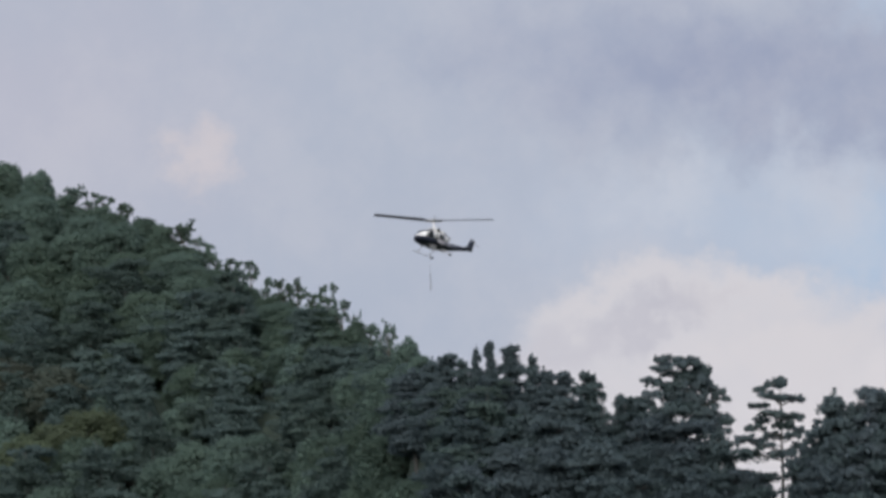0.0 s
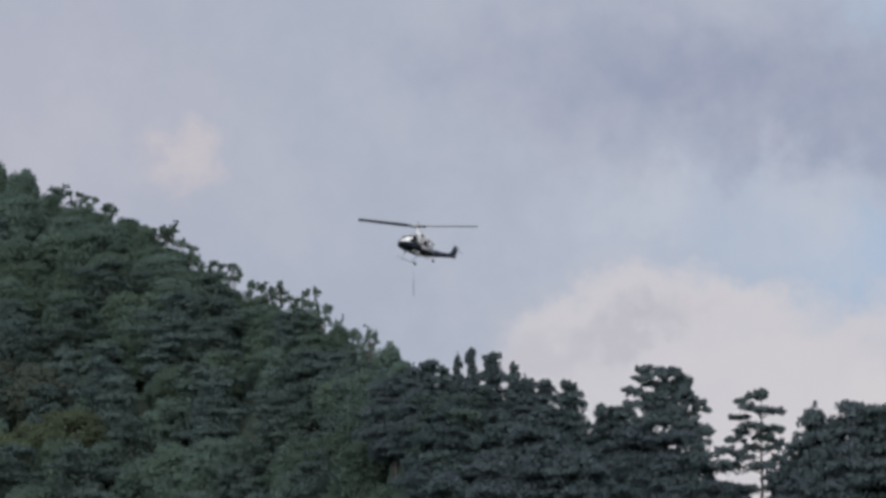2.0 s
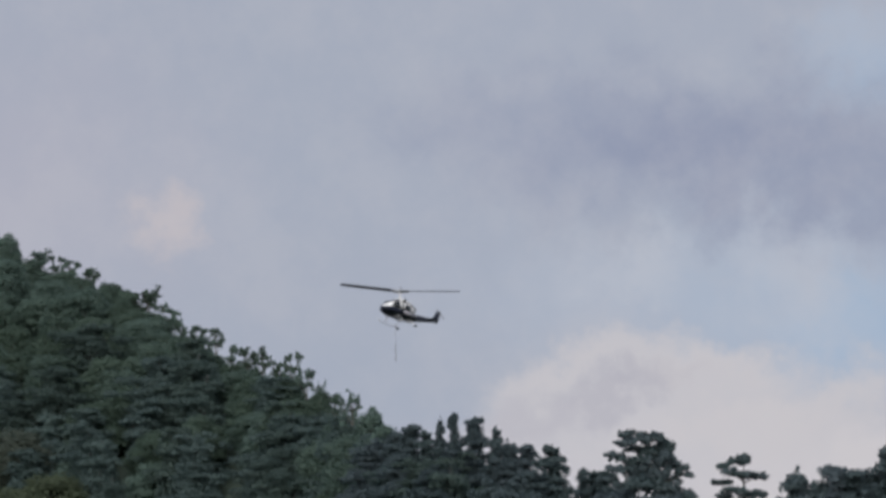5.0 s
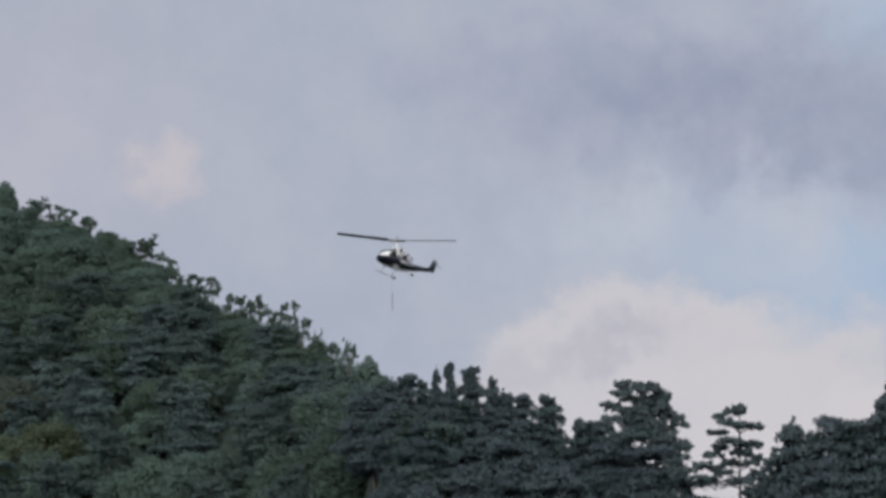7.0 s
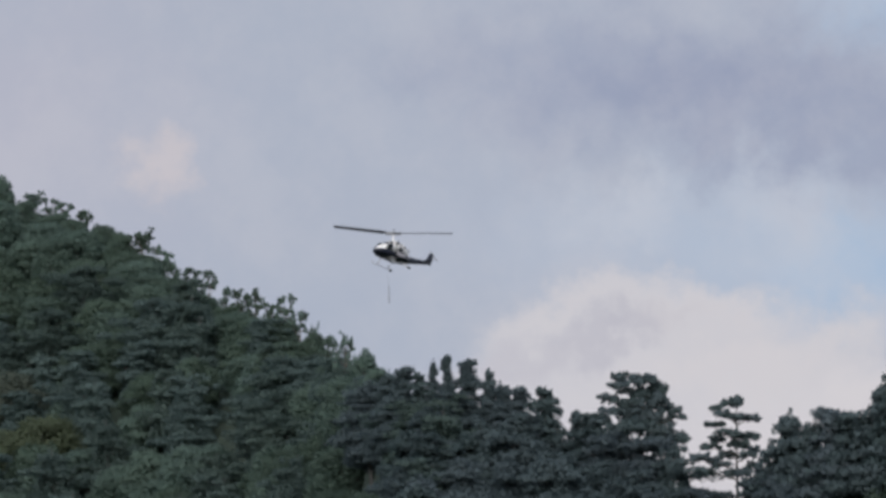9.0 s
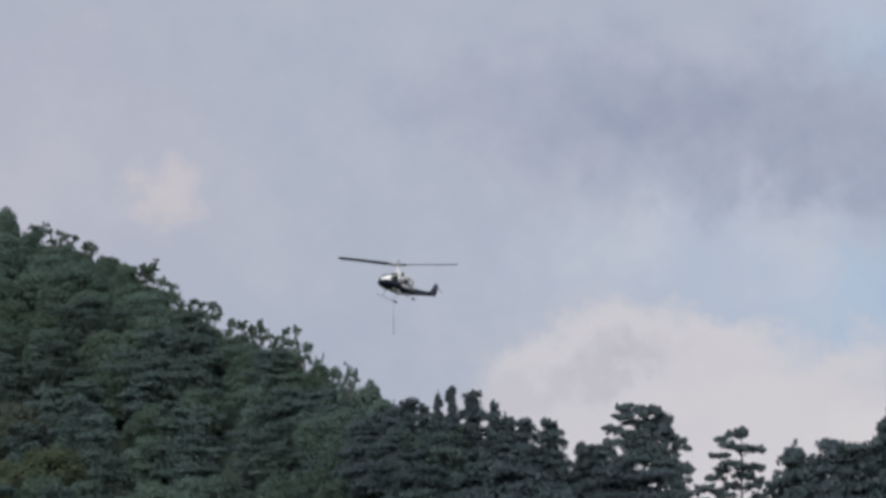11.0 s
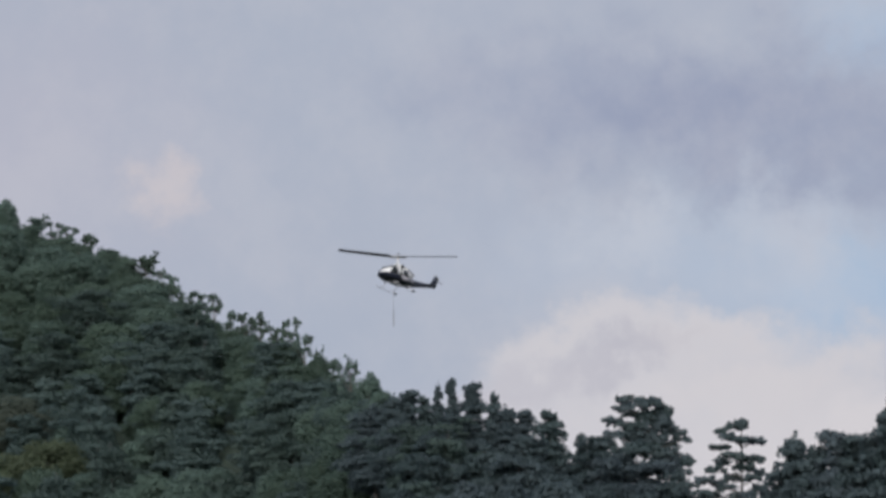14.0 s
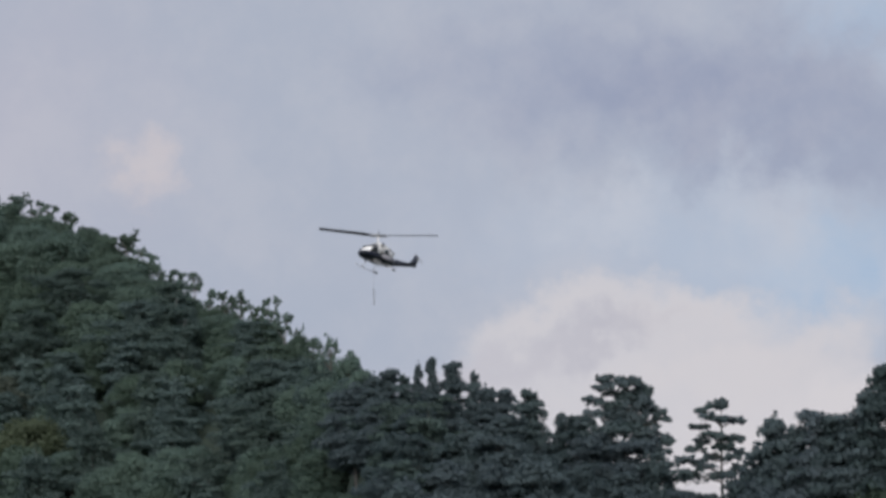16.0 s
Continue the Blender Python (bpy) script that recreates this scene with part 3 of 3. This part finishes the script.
ROTOR = radians(-53)         # where the blades stand, from the nose
heli = helicopter()
HUB = Vector((-6.08, 497.0, 136.70))
tilt = pose(0, 0, 0, 0, 0, 238) @ pose(0, 0, 0, 0, -0.5, 0)
heli.matrix_world = Matrix.Translation(HUB) @ tilt @ Matrix.Translation((0, 0, -3.92))
hook_at = heli.matrix_world @ Vector((1.0, 0, 0.0))
line = tagged(new("hanging_line"), "thin grey long line hanging under the helicopter", "rope")
s = Shape()
e = hook_at + Vector((0.05, 0, -2.9))
tube(s, [tuple(hook_at), tuple(hook_at + Vector((0.02, 0, -1.3))), tuple(e)], [0.014, 0.014, 0.014], 6)
part("rope", s, ROPE, line)
s = Shape()
tube(s, [tuple(e), tuple(e + Vector((0, 0, -0.15))), tuple(e + Vector((0.05, 0, -2.1))), tuple(e + Vector((0.05, 0, -2.25)))], [0.02, 0.055, 0.055, 0.02], 8)
part("line_weight", s, ROPE, line, "grey tubular remote hook at the end of the line")

# ---------------------------------------------------------------- forest
PINE_LABEL = "dark blue-green pine with flat layered pads of needles"
pines = [pine("pine_tree", 10 + i, 10.0, 6.0 + 0.6 * (i % 3), 0.28 + 0.04 * (i % 3), NEEDLES, PINE_LABEL, 0.88, tier=1.25) for i in range(6)]
ragged = [ragged_tree("ragged_tree", 40 + i, 8.0, 3.8, LEAVES, "thin ragged tree with small open clumps of leaves on the crest") for i in range(6)]
# These and the pointed pines wear the needle colour with shade toned in.
shaded_pines = [pine("blue_pine_tree", 30 + i, 10.0, 5.6, 0.30, SHADED_NEEDLES, "pine with dense layered needles, shade toned into their blue-grey colour", 0.9, (4, 6), tier=1.15, puff=0.3, fill=36) for i in range(4)]
cone_pines = [pine("pointed_pine", 70 + i, 10.0, 5.6, 0.26, SHADED_NEEDLES, "pine with a ragged pointed crown on the ridge, shade toned into its needle colour", 1.0, (4, 7), 0.06, 1.1, 1.3, 0.34, tier=0.72, puff=0.14, fill=7) for i in range(4)]
broads = [broadleaf("broadleaf_tree", 80 + i, 8.0, 5.6, LEAVES, "rounded green broad-leaved tree in full leaf", 30 + 2 * i) for i in range(4)]
olives = [broadleaf("olive_green_tree", 100 + i, 8.0, 6.4, OLIVE, "broad tree with yellowish olive-green leaves", 36) for i in range(2)]
russets = [broadleaf("russet_tree", 110, 8.0, 6.0, RUSSET, "broad tree with dull brownish leaves turning in autumn", 34)]
USED = set()


def plant(model, x, y, top, width_scale, turn):
    """Stand a copy of a model tree on the ground, so that its tip is at the height top."""
    z = ground_z(x, y) - 0.15
    k = (top - z) / SIZE[model]
    m = pose(x, y, z, 0, 0, turn)
    ob = model if model not in USED else copy_thing(model, m)
    USED.add(model)
    ob.matrix_basis = m @ Matrix.Diagonal((width_scale, width_scale, k, 1))
    return ob


RIDGE_BROAD = [(-65.5, 556.0, 162.5, 4.6), (-60.6, 550.5, 159.7, 3.8), (-44.3, 531.5, 147.5, 3.7), (-41.8, 528.5, 145.7, 2.9),
               (-14.3, 451.3, 113.2, 2.8), (-7.8, 392.9, 97.2, 2.7), (-6.2, 375.0, 91.2, 2.1)]
LOW_BROAD = [(34.0, 312.2, 67.7, 4.3), (14.5, 325.3, 69.4, 3.6)]
RIDGE_SMALL = [(-55.6, 544.8, 156.3, 3.4), (-52.7, 541.5, 153.8, 2.6), (-50.4, 538.8, 152.3, 3.0), (-47.4, 535.2, 150.6, 3.0),
               (-38.8, 524.8, 144.9, 4.0), (-35.7, 521.0, 141.7, 2.9), (-33.8, 516.8, 139.0, 2.2), (-30.9, 507.9, 135.2, 3.2),
               (-28.6, 500.6, 133.1, 2.4), (-26.2, 493.1, 129.2, 1.7), (-23.8, 485.0, 126.8, 2.4), (-21.8, 478.3, 124.9, 2.0),
               (-19.5, 470.2, 121.7, 2.3), (-17.7, 464.0, 120.7, 2.6), (-16.1, 458.1, 117.2, 2.5), (-11.9, 432.1, 108.2, 1.8), (-10.0, 414.3, 103.9, 1.4)]
RIDGE_PINES = [(-4.6, 354.1, 85.4, 2.5), (-3.3, 346.4, 83.9, 2.4), (-1.9, 345.2, 83.2, 1.9), (1.9, 342.1, 83.5, 2.1), (5.2, 339.4, 81.0, 2.8),
               (6.3, 338.4, 80.3, 2.3), (8.5, 336.6, 79.9, 2.8), (12.2, 333.4, 77.0, 3.7), (26.7, 320.1, 74.1, 3.8), (29.9, 317.1, 73.7, 3.5),
               (32.2, 314.7, 72.8, 3.1), (34.6, 312.7, 76.0, 3.2), (28.3, 318.5, 73.2, 3.4), (31.2, 316.0, 73.0, 3.2), (33.5, 313.6, 74.6, 3.2)]
RIDGE_SLIM = [(-0.9, 344.5, 84.2, 0.9), (0.3, 343.5, 84.3, 1.2), (3.9, 340.5, 82.4, 1.4), (10.8, 334.6, 77.5, 0.9)]
OLIVE_TREES = [(-46.5, 478.0, 109.8, 10.6), (-52.6, 476.8, 107.1, 9.4), (-12.5, 407.2, 85.5, 5.0)]
RUSSET_TREES = [(-50.9, 490.3, 117.7, 10.0), (-57.9, 497.6, 120.9, 9.0)]
SHOULDER_PINES = [(13.6, 329.3, 74.3, 5.0), (16.0, 327.5, 73.1, 5.0), (18.1, 325.8, 72.1, 4.6), (19.8, 322.0, 68.2, 3.5),
                  (24.5, 318.6, 68.6, 3.6), (21.1, 322.0, 68.0, 3.4), (-2.7, 334.6, 75.7, 4.6), (-0.4, 334.1, 75.4, 4.7), (2.3, 332.4, 75.0, 4.6),
                  (5.5, 329.5, 73.9, 4.6), (9.0, 327.9, 72.4, 4.5), (27.8, 319.0, 70.8, 4.4), (31.0, 316.1, 70.6, 4.4)]
# stands of pine among the broad-leaved trees: middle and half width
PINE_STANDS = [(-35.6, 488, 8), (-55, 502, 7), (-52, 490, 6), (-19.5, 442, 8), (-28.4, 468, 6), (-24, 440, 7), (-14, 414, 9),
               (-34.4, 470, 4), (-44, 457, 7), (-56, 470, 5), (-40, 477, 4)]
rng = random.Random(5)
for models, rows, own in ((olives, OLIVE_TREES, 7.6), (russets, RUSSET_TREES, 7.2), (broads, RIDGE_BROAD, 5.6), (broads, LOW_BROAD, 5.6), (ragged, RIDGE_SMALL, 3.8), (cone_pines, RIDGE_PINES, 4.5), (cone_pines, RIDGE_SLIM, 4.2), (shaded_pines, SHOULDER_PINES, 5.6)):
    for i, (x, y, top, width) in enumerate(rows):
        least = 0.32 if models is cone_pines else 0.55
        plant(models[i % len(models)], x, y, top, max(least, 1.25 * width / own), rng.uniform(0, 360))


def padded_pine(x, y, top, pads, seed, label):
    """A lone pine whose pads of needles show one by one: pads are (across, below the tip, half width, half height)."""
    r = np.random.default_rng(seed)
    z = ground_z(x, y) - 0.15
    height = top - z
    thing = tagged(new("tall_pine"), label, "tree", "trees of the hillside forest")
    line = trunk_line(r, height, 0.004, 0.04)
    s = Shape()
    tube(s, line, [0.20 * (1 - 0.85 * i / 8) + 0.015 for i in range(9)], 9)
    part("trunk", s, BARK, thing)
    for dx, dz, hw, hh in pads:
        c = np.array([dx * 1.05, r.normal(scale=0.5), height - dz])
        base = on_line(line, max(height - dz - 0.25 - 0.22 * abs(dx), 1.0))
        s = Shape()
        tube(s, [tuple(base), tuple((base + c) / 2 + np.array([0, 0, -0.08])), tuple(c)], [0.065, 0.045, 0.015], 5, False)
        part("limb", s, BARK, thing)
        s = Shape()
        for lump in range(6):
            q = c + np.array([(lump - 2.5) * 0.30 * hw + r.normal(scale=0.12), r.normal(scale=0.35 * hw), r.normal(scale=0.10)])
            pl = hw * (0.36 + 0.24 * r.random())
            sprays(s, r, q, (pl, pl, hh * (0.72 + 0.55 * r.random())), int(24 + 60 * pl * (0.4 + hh)), 0.30, 0.3, -0.7, 0.3)
        tagged(part("needle_pad", s, SHADED_NEEDLES, thing), kind="stuff")
    thing.matrix_world = pose(x, y, z)
    return thing


BIG = [(-1.5, 0.25, 0.5, 0.23), (-0.6, 0.2, 0.7, 0.23), (0.65, 0.25, 0.5, 0.23), (-1.5, 1.0, 0.7, 0.23), (-0.75, 1.3, 0.95, 0.27),
       (1.35, 1.1, 0.58, 0.48), (1.75, 1.9, 0.5, 0.48), (-2.3, 2.1, 0.68, 0.28), (-1.1, 2.65, 0.95, 0.3), (0.2, 1.7, 0.95, 0.4),
       (0.8, 2.65, 1.15, 0.4), (2.5, 3.0, 0.68, 0.23), (3.15, 3.6, 0.58, 0.28), (-2.4, 3.3, 0.68, 0.28), (-1.1, 3.4, 0.95, 0.3),
       (0.0, 3.6, 1.5, 0.55), (1.5, 3.8, 1.15, 0.4), (-3.0, 4.0, 0.75, 0.24), (2.9, 4.95, 0.75, 0.3)]
BIG_LOW = [(3.2, 5.5, 0.68, 0.3), (0.0, 4.8, 1.9, 0.6), (-1.9, 5.0, 1.5, 0.5), (1.5, 5.3, 1.15, 0.5), (-0.2, 6.1, 2.2, 0.6),
           (2.3, 6.3, 1.2, 0.5), (-2.4, 6.4, 1.4, 0.5), (0.8, 7.4, 2.2, 0.6), (-1.6, 7.6, 1.8, 0.5)]
RIGHT = [(1.0, 0.7, 0.5, 0.4), (1.75, 1.45, 0.45, 0.45), (1.7, 2.4, 0.6, 0.5), (0.9, 1.5, 0.6, 0.4)]
INNER = [(0.3, 2.2, 1.0, 0.45), (-0.5, 2.95, 1.0, 0.5), (0.9, 3.3, 1.0, 0.5), (-0.2, 1.0, 0.7, 0.35), (0.2, 4.3, 1.6, 0.5), (-1.3, 4.3, 1.2, 0.45),
         (1.6, 4.6, 1.0, 0.45), (0.6, 5.6, 1.8, 0.5)]
THIN_LOW = [(0.9, 4.9, 0.7, 0.3), (-0.6, 4.7, 0.8, 0.35), (1.4, 5.6, 0.6, 0.3), (-2.2, 6.0, 0.9, 0.35), (0.2, 6.2, 1.0, 0.4)]
THIN = [(-0.45, 0.35, 0.62, 0.40), (-1.4, 0.95, 0.5, 0.18), (0.2, 0.55, 0.5, 0.35), (-1.05, 1.6, 0.55, 0.18), (-1.6, 2.25, 0.75, 0.22),
        (0.85, 1.9, 0.95, 0.24), (-0.45, 1.95, 0.75, 0.22), (-1.4, 3.35, 0.58, 0.2), (-0.3, 3.15, 1.4, 0.26), (1.25, 3.35, 0.5, 0.2),
        (-2.0, 4.0, 0.58, 0.28), (0.1, 3.95, 0.75, 0.33), (-2.7, 5.1, 0.75, 0.28), (-1.4, 5.4, 0.85, 0.28), (1.25, 4.5, 0.4, 0.24)]
padded_pine(15.7, 330.5, 79.8, BIG + BIG_LOW + INNER + RIGHT, 201, "tall dark pine with a broad flat-topped crown on the ridge")
padded_pine(23.05, 323.9, 76.4, THIN + THIN_LOW, 202, "lone thin pine with tiered pads and a bare trunk")

# a closed row of broad-leaved trees just under the crest
rng = random.Random(23)
b = -0.127
while b < -0.008:
    d = float(np.interp(b, CB, CD))
    py = d - rng.uniform(1.0, 3.5)
    top = 1.6 + py * float(np.interp(b, TB, TS)) - rng.uniform(1.3, 2.4)
    if top - ground_z(b * py, py) > 3.0:
        plant(rng.choice(broads), b * py, py, top, rng.uniform(0.62, 0.9), rng.uniform(0, 360))
    b += rng.uniform(2.6, 3.8) / d

# the slope: a jittered stand of trees below the line of treetops
rng = random.Random(11)
STRIPS = [(268 + 5.4 * i, -0.130, 0.118, 5.6) for i in range(54)] + [(290.7 + 5.4 * i, -0.042, -0.004, 3.6) for i in range(34)]
for y, first, last, gap in STRIPS:
    x = first * y
    while x < last * y:
        px, py = x + rng.uniform(-2.1, 2.1), y + rng.uniform(-2.2, 2.2)
        x += gap if x < -0.034 * y else min(gap, 4.2)
        b = px / py
        d = float(np.interp(b, CB, CD))
        if py > d - 1.0:
            continue
        z = ground_z(px, py)
        limit = 1.6 + py * float(np.interp(b, TB, TS)) - (1.8 if b < -0.012 else 1.8 if b < 0.05 else 2.2)
        patch = noise.noise(Vector((px * 0.05, py * 0.05, 2.0)))
        stand = any(hypot(px - cx, py - cy) < r * rng.uniform(0.8, 1.2) for cx, cy, r in PINE_STANDS)
        if b > -0.014 + 0.01 * patch:
            model, tall, wide = rng.choice(shaded_pines if b > rng.uniform(-0.035, 0.015) else pines), rng.uniform(8.5, 11.5), rng.uniform(0.8, 1.1)
        elif stand or rng.random() < 0.10:
            model, tall, wide = rng.choice(pines), rng.uniform(9.0, 12.0), rng.uniform(0.95, 1.25)
        else:
            model, tall, wide = rng.choice(broads), rng.uniform(7.0, 10.0), rng.uniform(1.05, 1.5)
        if any(hypot(px - cx, py - cy) < 0.30 * w for cx, cy, top, w in OLIVE_TREES + RUSSET_TREES):
            continue
        top = min(z + tall, limit - rng.uniform(0, 1.2))
        if top - z < 3.5 or (top - 1.6) / py < 0.196:
            continue
        if (0.0640 < b < 0.0752 and (top - 1.6) / py > 0.2060) or (0.056 < b < 0.078 and (top - 1.6) / py > 0.2155):
            continue
        if abs(px - LOW_BROAD[0][0]) < 3.4 and py < LOW_BROAD[0][1] + 4 and (top - 1.6) / py > 0.203:
            continue
        plant(model, px, py, top, wide, rng.uniform(0, 360))
